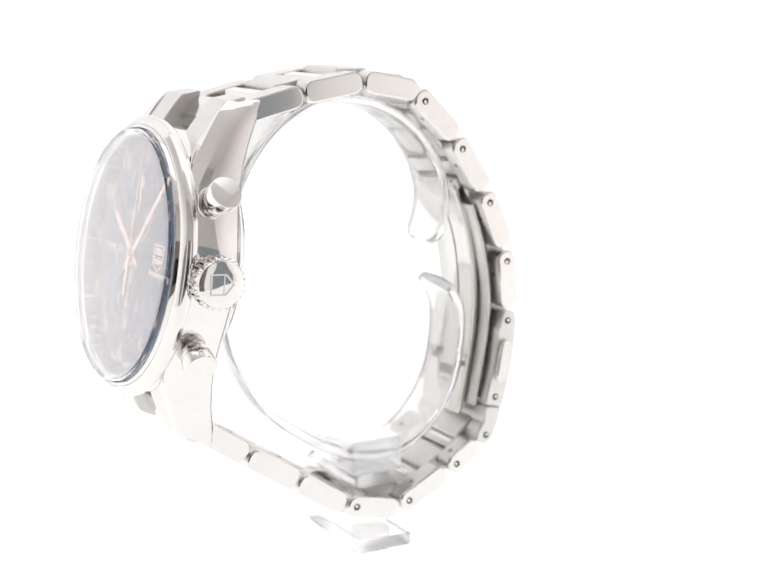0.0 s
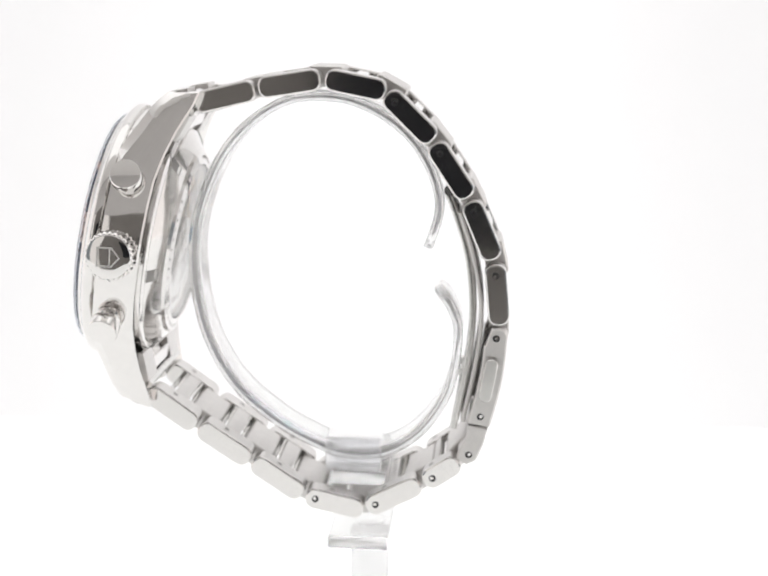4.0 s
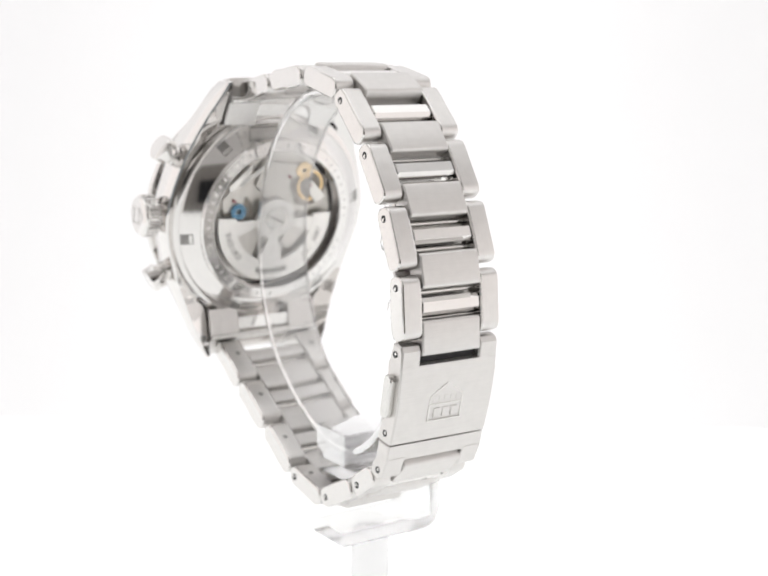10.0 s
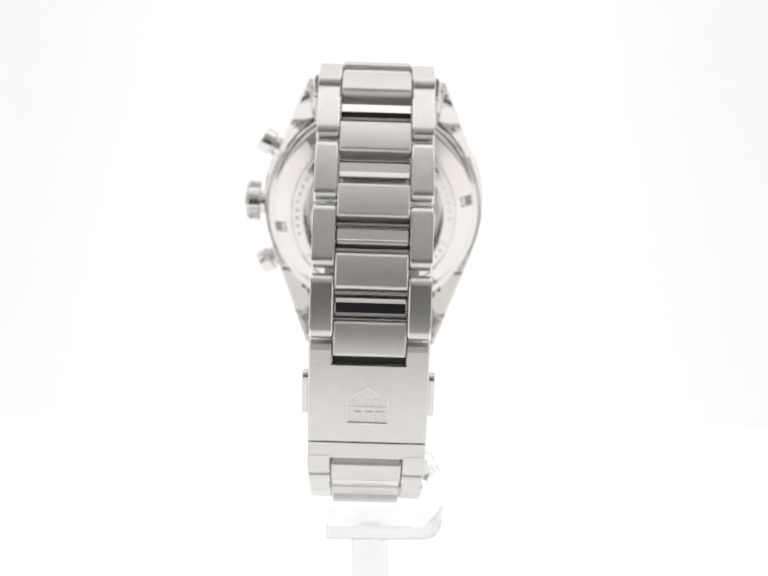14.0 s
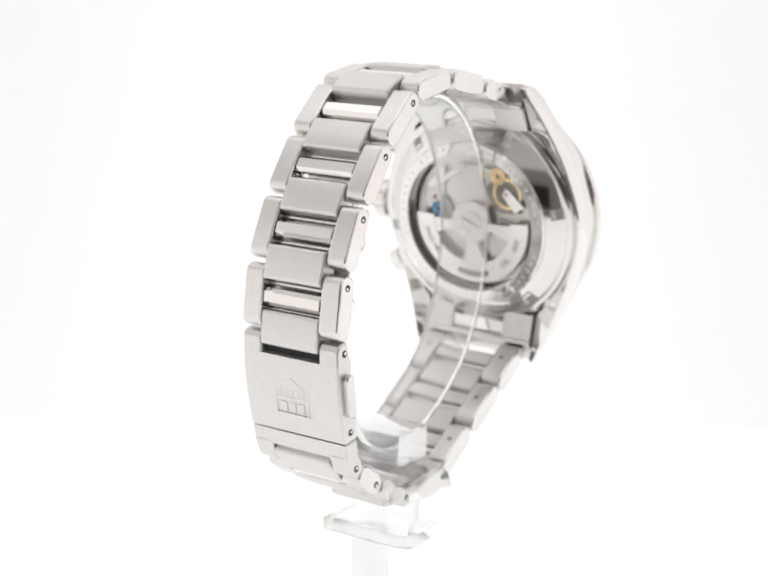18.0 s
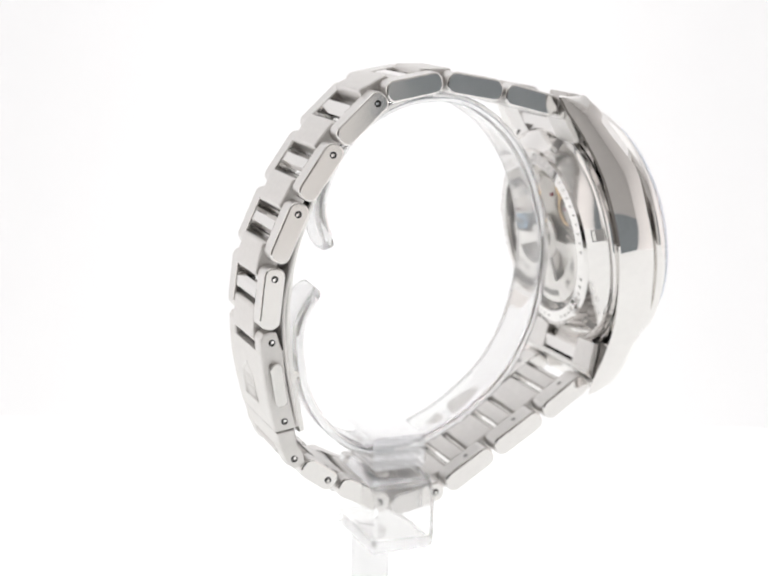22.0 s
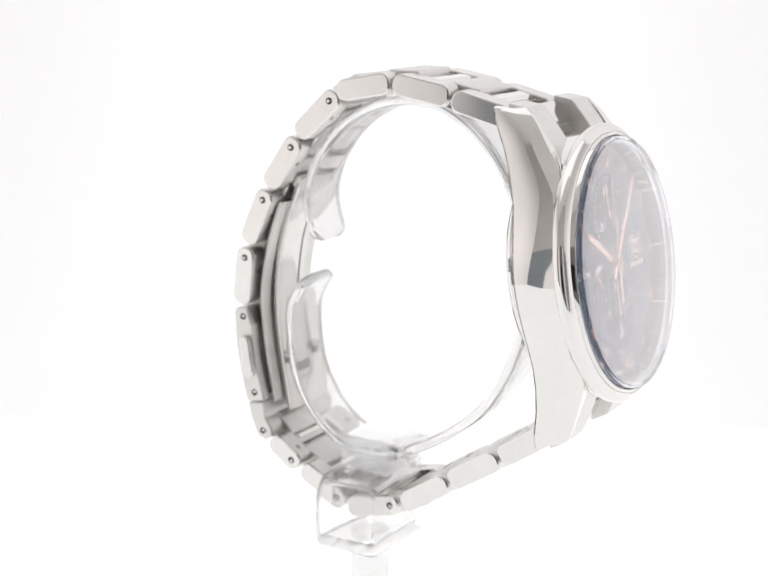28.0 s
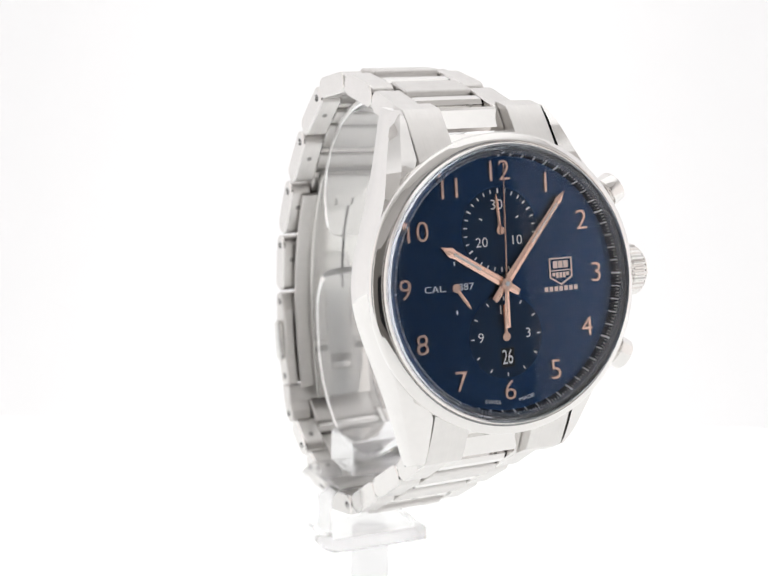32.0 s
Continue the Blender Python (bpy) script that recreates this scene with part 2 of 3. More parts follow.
def text_mesh(name, words, height, mat, depth=0.05, weight=0.0, squeeze=1.0, spacing=1.0, bevel=0.0):
    """Words in the built-in font as a mesh, centred; capitals of that height in millimetres."""
    cu = bpy.data.curves.new(name, "FONT")
    cu.body, cu.size = words, height / 0.69
    cu.align_x, cu.align_y = "CENTER", "CENTER"
    cu.extrude, cu.offset, cu.space_character = depth, weight, spacing
    cu.resolution_u, cu.bevel_depth, cu.bevel_resolution = 4, bevel, 0
    ob = bpy.data.objects.new(name, cu)
    me = bpy.data.meshes.new_from_object(ob)
    bpy.data.objects.remove(ob)
    bpy.data.curves.remove(cu)
    me.transform(Matrix.Diagonal((MM * squeeze, MM, MM, 1)))
    me.materials.clear()
    me.materials.append(mat)
    return me


# ---- the light tent ----
def setting(name, piece, mat, label):
    ob = new(name, mesh_of(name, *piece, mat, 0))
    return tagged(ob, label, name.split("_")[0], kind="structure")


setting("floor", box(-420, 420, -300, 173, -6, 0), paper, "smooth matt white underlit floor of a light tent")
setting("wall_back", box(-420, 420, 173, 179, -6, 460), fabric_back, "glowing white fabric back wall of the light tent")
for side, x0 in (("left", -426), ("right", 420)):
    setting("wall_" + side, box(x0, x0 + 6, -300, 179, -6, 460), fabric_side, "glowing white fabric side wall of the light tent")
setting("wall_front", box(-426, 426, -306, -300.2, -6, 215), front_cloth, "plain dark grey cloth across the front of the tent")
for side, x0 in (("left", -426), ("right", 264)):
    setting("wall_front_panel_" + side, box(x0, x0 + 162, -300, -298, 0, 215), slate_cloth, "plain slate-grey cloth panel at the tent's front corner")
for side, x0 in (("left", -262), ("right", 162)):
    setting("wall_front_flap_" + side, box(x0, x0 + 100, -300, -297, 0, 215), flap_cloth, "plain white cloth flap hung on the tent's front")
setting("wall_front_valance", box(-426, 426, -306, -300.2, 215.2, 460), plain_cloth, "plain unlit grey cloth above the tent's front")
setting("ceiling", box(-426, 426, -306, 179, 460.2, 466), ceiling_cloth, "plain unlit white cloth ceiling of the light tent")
panel = tagged(new("light_panel", mesh_of("light_panel", *box(-400, 400, -110, 150, 452, 460, 2), fabric_top, 0)), "flat glowing white light panel under the tent's ceiling", "lamp")

# ---- the watch ----
watch = tagged(new("wristwatch"), "polished steel chronograph wristwatch with blue dial, closed on a clear stand", "watch")
watch.empty_display_size = 0.01
TOW = Matrix.Translation(-BASE * MM)


def wpart(name, piece, mat, label="", parent=None, smooth=30):
    me = mesh_of(name, *piece, mat, smooth)
    if parent is None:
        return part(name, me, watch, TOW, label)
    return part(name, me, parent, None, label)


def flank(y):
    """Half width of the case at y: round at the middle, running out straight to the lug's tip."""
    return 20.25 - 0.405 * 6.0 * (math.sqrt(1 + (y / 6.0) ** 2) - 1)


def curve_at(y, knots):
    y = abs(y)
    for (a, b), (c, d) in zip(knots, knots[1:]):
        if y <= c:
            return b + (d - b) * (y - a) / (c - a)
    return knots[-1][1]


LUG_TOP = [(0, -0.9), (14.6, -0.9), (16, -1.3), (17.6, -2.15), (21.8, -4.3), (25.2, -6.1)]
LUG_EDGE = [(0, -1.25), (7, -1.15), (11.2, -1.1), (12.6, -1.35), (15.2, -2.6), (17.8, -4.0), (21, -5.4), (25.2, -7.5)]
LUG_LOW = [(0, -7.45), (8, -7.4), (11.5, -7.5), (15.2, -8.1), (19, -9.15), (23, -10.7), (25.3, -11.2)]
LUG_IN = [(0, 13.0), (15.5, 13.0), (17.0, 11.35), (25.3, 11.1)]
LUG_RIDGE = [(0, 19.6), (11, 17.2), (13.5, 15.2), (15.5, 14.3), (17, 13.85), (21.3, 12.65), (24.5, 11.6), (25.3, 11.4)]


def case_side(sign):
    ys = [-25.2, -25.0, -24, -23, -22, -21, -20, -19, -18.2, -17.5, -16.5, -15.5, -14.5, -13.5, -12.6, -11.8] + [-11.2 + 0.7 * k for k in range(17)]
    ys = ys + [-y for y in ys[-2::-1]]
    rings = []
    for y in ys:
        xo, xi, zt, zl = flank(y), curve_at(y, LUG_IN), curve_at(y, LUG_TOP), curve_at(y, LUG_LOW)
        if abs(y) > 25.1:
            xo, zt, zl, xi = xo - 0.15, zt - 0.15, zl + 0.15, xi + 0.15
        ze = min(curve_at(y, LUG_EDGE), zt - 0.2)
        run = min(1.0, max(0.0, (abs(y) - 10.0) / 3.0))  # beyond the bezel a broad bevel runs to the lug's ridge
        xb = (xo - 0.16 - 0.35) * (1 - run) + min(curve_at(y, LUG_RIDGE), xo - 0.4) * run
        zs = [zl + 0.35 + (ze - zl - 0.35) * k / 6 for k in range(7)]
        tilt = min(1.1, 0.5 * (xo - xi))  # the underside rises towards the bracelet
        back = math.copysign(0.75 * min(1.0, max(0.0, (abs(y) - 22.5) / 2.5)), y)  # the tips are cut on a slant
        side = [(xo + 0.16 * (math.sin(math.pi * k / 6) - 1), y - back * k / 6, z) for k, z in enumerate(zs)]
        rings.append([(sign * x, v, z) for x, v, z in [(xi, y, zl + tilt), (xi + (xo - xi) * 0.5, y, zl + tilt * 0.5), (xo - 0.4, y, zl + 0.05)] + side + [(xb, y - back, zt), (xi, y - back, zt - 0.15 * run)]])
    return loft(rings)


case = wpart("case", join(lathe([(19.7, -7.1), (19.9, -6.9), (19.9, -1.0), (19.6, -0.8)], 120), case_side(1), case_side(-1)), polished, "polished steel case with four faceted lugs", smooth=24)

# bezel, crystal and flange
bez = [(20.1, -0.95), (20.48, -0.88), (20.62, -0.6), (20.62, 0.1), (20.52, 0.4), (20.25, 0.62), (19.9, 0.85), (19.55, 1.1), (19.4, 1.14), (19.34, 0.98), (19.24, 0.98), (19.18, 1.2), (19.05, 1.5), (18.95, 1.64), (18.75, 1.62), (18.63, 1.35), (18.6, 0.9), (18.9, -0.9)]
bezel = wpart("bezel", lathe(bez, 160, closed=True), polished, "stepped polished steel bezel", smooth=38)
dome = [(18.6, 1.35), (18.6, 2.3), (18.4, 2.5), (18.0, 2.56)] + [(r, 2.56 + 0.36 * (1 - (r / 17.9) ** 2)) for r in (17, 15, 12, 9, 6, 3, 0.01)]
under = [(r, z - 0.35) for r, z in dome[:2:-1]] + [(17.6, 1.9), (17.5, 1.35)]
crystal = wpart("crystal", lathe(dome + under, 128, caps=False, closed=True), crystal_mat, "clear domed sapphire crystal with bevelled edge", smooth=18)
crystal.data.materials.append(crystal_edge)
for f in crystal.data.polygons:  # the upright wall and the bevel of the pane
    f.material_index = 1 if f.normal.z < 0.93 and Vector(f.center[:2]).length > 17.7 * MM else 0
crystal.visible_shadow = False
flange = wpart("flange", lathe([(18.2, 1.3), (17.25, -0.4), (16.9, -0.5), (18.2, -0.5)], 128, closed=True), flange_mat, "sloping dark ring with minute scale", smooth=40)
DC = (-0.38, 0.0)
dial = wpart("dial", lathe([(17.6, -0.5), (17.6, -0.02)], 128), dial_blue, "dark blue sunray dial")
dial.matrix_basis = TOW @ Matrix.Translation((0, 0, -0.2 * MM))


def dpart(name, me, x, y, z, label="", rz=0, parent=None):
    return part(name, me, parent or dial, pose((x + DC[0]) * MM, (y + DC[1]) * MM, z * MM, 0, 0, rz), label)


# minute scale on the flange: long strokes and fine ones between
tick_long = mesh_of("minute_mark", *box(-0.07, 0.07, 0, 1.3, -0.02, 0.04), white_ink, 0)
tick_five = mesh_of("five_minute_mark", *box(-0.12, 0.12, -0.1, 1.5, -0.02, 0.05), white_ink, 0)
tick_fine = mesh_of("second_mark", *box(-0.035, 0.035, 0.7, 1.25, -0.02, 0.03), white_ink, 0)
slope = math.degrees(math.atan2(1.85, 1.03))
for k in range(60):
    five = k % 5 == 0
    a = radians(90 - 6 * k)
    m = Matrix.Rotation(a - math.pi / 2, 4, "Z") @ Matrix.Translation(Vector((0, 17.34, -0.24)) * MM) @ Matrix.Rotation(radians(slope), 4, "X")
    part("five_minute_mark" if five else "minute_mark", tick_five if five else tick_long, flange, m)
for k in range(240):
    if k % 4:
        a = radians(90 - 1.5 * k)
        m = Matrix.Rotation(a - math.pi / 2, 4, "Z") @ Matrix.Translation(Vector((0, 17.34, -0.24)) * MM) @ Matrix.Rotation(radians(slope), 4, "X")
        part("second_mark", tick_fine, flange, m)

# applied numerals
for k, words in enumerate(("12", "1", "2", "3", "4", "5", "6", "7", "8", "9", "10", "11")):
    a = radians(90 - 30 * k)
    r = 15.0
    dpart("numeral", text_mesh("numeral", words, 2.75, rose, 0.1, -0.06, 1.05, bevel=0.06), r * math.cos(a), r * math.sin(a) + 0.25, 0.14)


# subdials at twelve and six, the small seconds at nine
def subdial(x, y, r):
    return dpart("subdial", mesh_of("subdial", *lathe([(r, -0.01), (r, 0.03), (r - 0.25, 0.05), (r - 0.3, 0.005), (0.01, 0.005)], 72), dial_sub, 40), x, y, 0, "dark snailed subdial")


top_sub, low_sub, small_sub = subdial(-0.1, 7.3, 5.9), subdial(-0.1, -7.25, 5.75), dpart("small_seconds", mesh_of("small_seconds", *lathe([(4.15, -0.01), (4.15, 0.03), (3.95, 0.03), (3.95, -0.01)], 64, closed=True), dial_blue, 40), -7.4, 0, 0, "faint ring of the small seconds")
short = mesh_of("subdial_mark", *box(-0.07, 0.07, -0.26, 0.26, -0.01, 0.03), white_ink, 0)
wide = mesh_of("subdial_mark_wide", *box(-0.11, 0.11, -0.32, 0.32, -0.01, 0.03), white_ink, 0)


def ring_marks(sub, r, n, every, mark, big):
    for k in range(n):
        a = 2 * math.pi * k / n
        part("subdial_mark", big if k % every == 0 else mark, sub, Matrix.Rotation(-a, 4, "Z") @ Matrix.Translation(Vector((0, r, 0.05)) * MM))


ring_marks(top_sub, 5.35, 30, 5, short, wide)
ring_marks(low_sub, 5.2, 12, 12, short, short)
ring_marks(small_sub, 3.3, 2, 2, short, short)
for a in (-60, 60):
    part("subdial_mark", short, top_sub, Matrix.Rotation(radians(a), 4, "Z") @ Matrix.Translation(Vector((0, 3.3, 0.05)) * MM))
for words, x, y, h in (("30", -0.4, 10.75, 1.35), ("20", -3.0, 5.75, 1.3), ("10", 2.4, 5.75, 1.3), ("9", -4.0, -7.15, 1.3), ("3", 3.45, -7.1, 1.3), ("12", -0.2, -3.6, 1.3)):
    dpart("subdial_numeral", text_mesh("subdial_numeral", words, h, white_ink, 0.02, -0.02, 1.05), x, y, 0.07)
dpart("date_window", mesh_of("date_window", *box(-1.05, 1.05, -1.35, 1.35, 0, 0.05), black_body, 0), 0.0, -10.15, 0.02, "black date disc in a window")
dpart("date_numeral", text_mesh("date_numeral", "26", 2.0, white_ink, 0.02, 0.0, 0.6), -0.05, -10.15, 0.1)
dpart("calibre_print", text_mesh("calibre_print", "CAL.  1887", 0.9, white_ink, 0.02, -0.015, 1.25), -8.4, 0.05, 0.09)
for words, x, y, rz in (("SWISS", -2.75, -16.0, -10), ("MADE", 2.6, -15.95, 10)):
    dpart("maker_print", text_mesh("maker_print", words, 0.5, white_ink, 0.02, 0.0, 1.3), x, y, 0.05, "", rz)
# plain emblem: shield outline with bars, and a bar of lettering below
shield = [(-1.85, 1.85), (1.85, 1.85), (1.85, -0.9), (0, -2.0), (-1.85, -0.9)]
hollow = inset(shield, 0.2)
rim = loft([[(p[0], p[1], 0) for p in shield], [(p[0], p[1], 0.12) for p in shield], [(p[0], p[1], 0.12) for p in hollow], [(p[0], p[1], 0) for p in hollow]], closed=True)
emblem = dpart("emblem", mesh_of("emblem", *join(rim, *[box(-1.2 + 0.85 * k, -0.5 + 0.85 * k, 0.4, 1.4, 0, 0.1) for k in range(3)], box(-1.65, 1.65, 0.0, 0.14, 0, 0.1), *[box(-1.35 + 0.56 * k, -0.95 + 0.56 * k, -0.95 if 0 < k < 4 else -0.7, -0.2, 0, 0.1) for k in range(5)]), rose_soft, 0), 9.25, 1.0, 0.02, "small shield emblem with plain bars")
dpart("name_bar", mesh_of("name_bar", *join(*[box(-2.7 + 0.8 * k, -2.15 + 0.8 * k, -0.33, 0.33, 0, 0.06) for k in range(7)]), rose_soft, 0), 9.2, -1.45, 0.02, "plain bar of applied lettering")

# hands
def hand(name, outline, z, t, x, y, deg, mat=rose, extra=()):
    ridge = [(x * 0.12, y * 0.97 + 0.02) for x, y in outline]  # roof-shaped, with a fine flat along the top
    me = mesh_of(name, *join(loft([[(x, y, 0) for x, y in outline], [(x, y, 0.06) for x, y in outline], [(x, y, t) for x, y in ridge]]), *extra), mat, 0)
    return dpart(name, me, x, y, z, rz=-deg)


hour = hand("hour_hand", [(-0.45, -2.6), (0.45, -2.6), (0.62, 0), (0.55, 8.6), (0.7, 9.4), (0, 11.0), (-0.7, 9.4), (-0.55, 8.6), (-0.62, 0)], 0.35, 0.22, 0, 0, -58.8)
part("lume_strip", mesh_of("lume_strip", *box(-0.17, 0.17, 4.2, 8.9, 0.16, 0.25), lume, 0), hour)
minute = hand("minute_hand", [(-0.45, -2.9), (0.45, -2.9), (0.6, 0), (0.42, 13.6), (0.55, 14.3), (0, 15.8), (-0.55, 14.3), (-0.42, 13.6), (-0.6, 0)], 0.62, 0.2, 0, 0, 40.2)
part("lume_strip", mesh_of("lume_strip", *box(-0.11, 0.11, 7.0, 13.6, 0.14, 0.23), lume, 0), minute)
hand("sweep_hand", [(-0.42, -6.0), (0.42, -6.0), (0.3, -1), (0.15, 0), (0.08, 16.3), (-0.08, 16.3), (-0.15, 0), (-0.3, -1)], 0.9, 0.12, 0, 0, 2.0)
dpart("hand_hub", mesh_of("hand_hub", *disc(0.85, 0.3, 1.15, n=28, chamfer=0.1), rose, 30), 0, 0, 0)
dpart("hub_cap", mesh_of("hub_cap", *disc(0.35, 1.15, 1.25, n=20), satin, 30), 0, 0, 0)
for sx, sy, length, deg in ((-0.1, 7.3, 5.1, -4), (-0.1, -7.25, 4.7, -1), (-7.4, 0.0, 3.8, 145)):
    hand("subdial_hand", [(-0.22, -0.4), (0.22, -0.4), (0.24, length - 1), (0, length), (-0.24, length - 1)], 0.16, 0.12, sx, sy, deg, rose, (disc(0.6, 0, 0.16, n=24),))

# crown and pushers
def along_x(piece, x, y, z, deg=0):
    """Turn a piece lathed on z so that its axis points outwards to the side."""
    return moved(piece, pose(0, 0, 0, 0, 0, deg) @ pose(x, y, z, 0, 90, 0))


teeth = []
for i, r in enumerate([(3.45, 20.9), (3.75, 21.15), (3.75, 23.05), (3.45, 23.35)]):
    n = 108
    teeth.append([((r[0] - (0.22 if (k // 2) % 2 else 0)) * math.cos(2 * math.pi * k / n), (r[0] - (0.22 if (k // 2) % 2 else 0)) * math.sin(2 * math.pi * k / n), r[1]) for k in range(n)])
crown = wpart("crown", join(along_x(loft(teeth), 0, 0, -3.6), along_x(lathe([(2.2, 19.5), (2.2, 20.9)], 40), 0, 0, -3.6), along_x(lathe([(3.4, 23.3), (3.3, 23.6), (3.1, 23.68), (2.0, 23.77), (1.0, 23.81), (0.01, 23.82)], 60), 0, 0, -3.6)), polished, "fluted polished steel crown")
crest = [(-1.5, -1.7), (1.5, -1.7), (1.5, 0.6), (0, 1.9), (-1.5, 0.6)]
ch = inset(crest, 0.24)
crest_rim = loft([[(p[0], p[1], 0) for p in crest], [(p[0], p[1], 0.07) for p in crest], [(p[0], p[1], 0.07) for p in ch], [(p[0], p[1], 0) for p in ch]], closed=True)
part("crown_emblem", mesh_of("crown_emblem", *join(crest_rim, box(-1.4, 1.4, 0.2, 0.4, 0, 0.07)), brushed_x, 0), crown, pose(23.80 * MM, 0, -3.6 * MM, 0, 90, 0) @ pose(0, 0, 0, 0, 0, -84), "raised shield outline")
for s in (1, -1):
    prof = [(2.75, 18.2), (2.75, 19.7), (2.65, 19.95), (2.3, 20.05), (2.25, 19.8), (1.8, 19.8), (1.75, 20.0), (1.75, 21.0), (1.95, 21.1), (2.0, 21.25), (1.9, 21.4), (1.7, 21.5), (1.7, 21.75), (2.2, 21.95), (2.36, 22.15), (2.36, 23.95), (2.26, 24.15), (1.5, 24.22), (0.8, 24.25), (0.01, 24.26)]
    wpart("pusher", along_x(lathe(prof, 56), 0, 0, -3.7, s * 30.5), polished, "mushroom chronograph pusher", smooth=35)

# ---- case back and movement ----
back_prof = [(19.2, -7.3), (19.2, -8.0), (18.6, -8.35), (18.2, -8.4), (17.9, -8.75), (15.2, -10.4), (15.05, -10.35), (14.9, -10.6), (14.75, -10.85), (12.95, -11.15), (12.75, -11.05), (12.65, -10.3), (12.65, -8.0)]
back = wpart("case_back", lathe(back_prof, 128, caps=False), polished_worn, "steel display back with engraved ring", smooth=28)
for k in range(6):
    a = radians(-10 + 60 * k)
    # notch laid on flat: dark plate for its shading, pale piece for its lit floor
    slot = part("key_notch", mesh_of("key_notch", *box(-1.15, 1.15, -0.95, 0.95, -0.04, 0.1), etch_and_shade, 0), back, Matrix.Rotation(a, 4, "Z") @ Matrix.Translation(Vector((17.15, 0, -9.2)) * MM) @ Matrix.Rotation(radians(-31), 4, "Y"))
    part("notch_lit_floor", mesh_of("notch_lit_floor", *box(-0.95, -0.35, -0.8, 0.8, -0.07, 0.0, 0.02), satin, 0), slot)
stroke = mesh_of("engraved_bar", *box(-0.2, 0.2, -0.33, 0.33, -0.02, 0.02), etched, 0)
for k in range(57):
    if k not in (9, 10, 21, 22, 32, 38, 39, 45, 55, 56):
        part("engraved_bar", stroke, back, Matrix.Rotation(radians(200 + 6.3 * k), 4, "Z") @ Matrix.Translation(Vector((13.85, 0, -11.02)) * MM) @ pose(0, 0, 0, 180, -9, 90))
back_crystal = wpart("back_crystal", lathe([(12.6, -10.3), (12.6, -11.0), (0.01, -11.05), (0.01, -10.45)], 80, caps=False, closed=True), back_glass, "clear back window", smooth=40)
back_crystal.visible_shadow = False
plate = wpart("movement_plate", lathe([(12.2, -7.7), (12.2, -8.3), (0.01, -8.3), (0.01, -7.7)], 72, caps=False, closed=True), nickel, "striped nickel movement plate")


def mpart(name, piece, mat, label="", smooth=30):
    return part(name, mesh_of(name, *piece, mat, smooth), plate, None, label)


mpart("bridge", prism([(-9.5, 2), (-4, 9.8), (2.5, 10.6), (4, 6), (0.5, 2.2), (-4, 3.2)], -8.95, -8.3, "z", 0.12), nickel, "nickel bridge")
mpart("bridge", prism([(5, 9.5), (10.5, 3.5), (10, 1.2), (6.4, 1.5), (5.6, 5.5)], -8.9, -8.3, "z", 0.12), nickel, "nickel bridge")
mpart("bridge", prism([(-10.8, -1), (-5, 0.8), (-2, -5), (-6, -9)], -8.8, -8.3, "z", 0.12), nickel, "nickel bridge")
mpart("lever", prism([(1, 9.8), (7.0, 5.8), (7.5, 6.6), (1.6, 10.5)], -9.2, -8.9, "z", 0.05), satin, "thin steel lever")
mpart("lever", prism([(5.0, 10.0), (9.5, 6.0), (9.0, 5.0), (6.2, 6.4), (5.2, 8.6)], -9.2, -8.9, "z", 0.05), satin, "thin steel lever")
mpart("balance_wheel", lathe([(2.9, -9.1), (2.9, -8.85), (2.35, -8.85), (2.35, -9.1)], 48, closed=True, centre=(-7.0, 5.6)), gold, "gilt balance wheel")
mpart("balance_bridge", prism([(-10.6, 3.4), (-8.5, 2.2), (-6.2, 5.2), (-6.6, 6.4), (-7.6, 6.4)], -9.45, -9.15, "z", 0.06), satin, "balance bridge")
mpart("gear", lathe([(1.5, -9.1), (1.5, -8.9), (0.4, -8.9), (0.4, -9.1)], 36, closed=True, centre=(-5.2, 8.6)), gold, "gilt gear")
mpart("column_wheel", lathe([(1.5, -9.4), (1.5, -8.9), (0.5, -8.9), (0.5, -9.4)], 36, closed=True, centre=(7.2, 1.4)), blued, "blued column wheel")
for jx, jy in ((-2.5, 7.5), (8.2, 3.4), (-7.0, 5.6)):
    mpart("jewel", disc(0.3, -9.5, -9.0, (jx, jy), 20), jewel)
mpart("cavity", disc(3.0, -8.85, -8.3, (7.2, 1.4), 36), recess, "grey recess of the column wheel")
mpart("balance_recess", prism([(-6.8 + (3.9 + 0.5 * math.sin(3 * a)) * math.cos(a), 5.0 + (3.6 + 0.4 * math.cos(2 * a)) * math.sin(a)) for a in [2 * math.pi * k / 30 for k in range(30)]], -9.0, -8.3, "z", 0.1), recess, "dark recess round the balance")
# rotor: hub, spokes and a heavy half rim
def sector(r0, r1, a0, a1, z0, z1, n=24):
    """Piece of a flat ring between two radii and two angles."""
    arc = [radians(a0 + (a1 - a0) * k / n) for k in range(n + 1)]
    return prism([(r1 * math.cos(a), r1 * math.sin(a)) for a in arc] + [(r0 * math.cos(a), r0 * math.sin(a)) for a in reversed(arc)], z0, z1, "z")


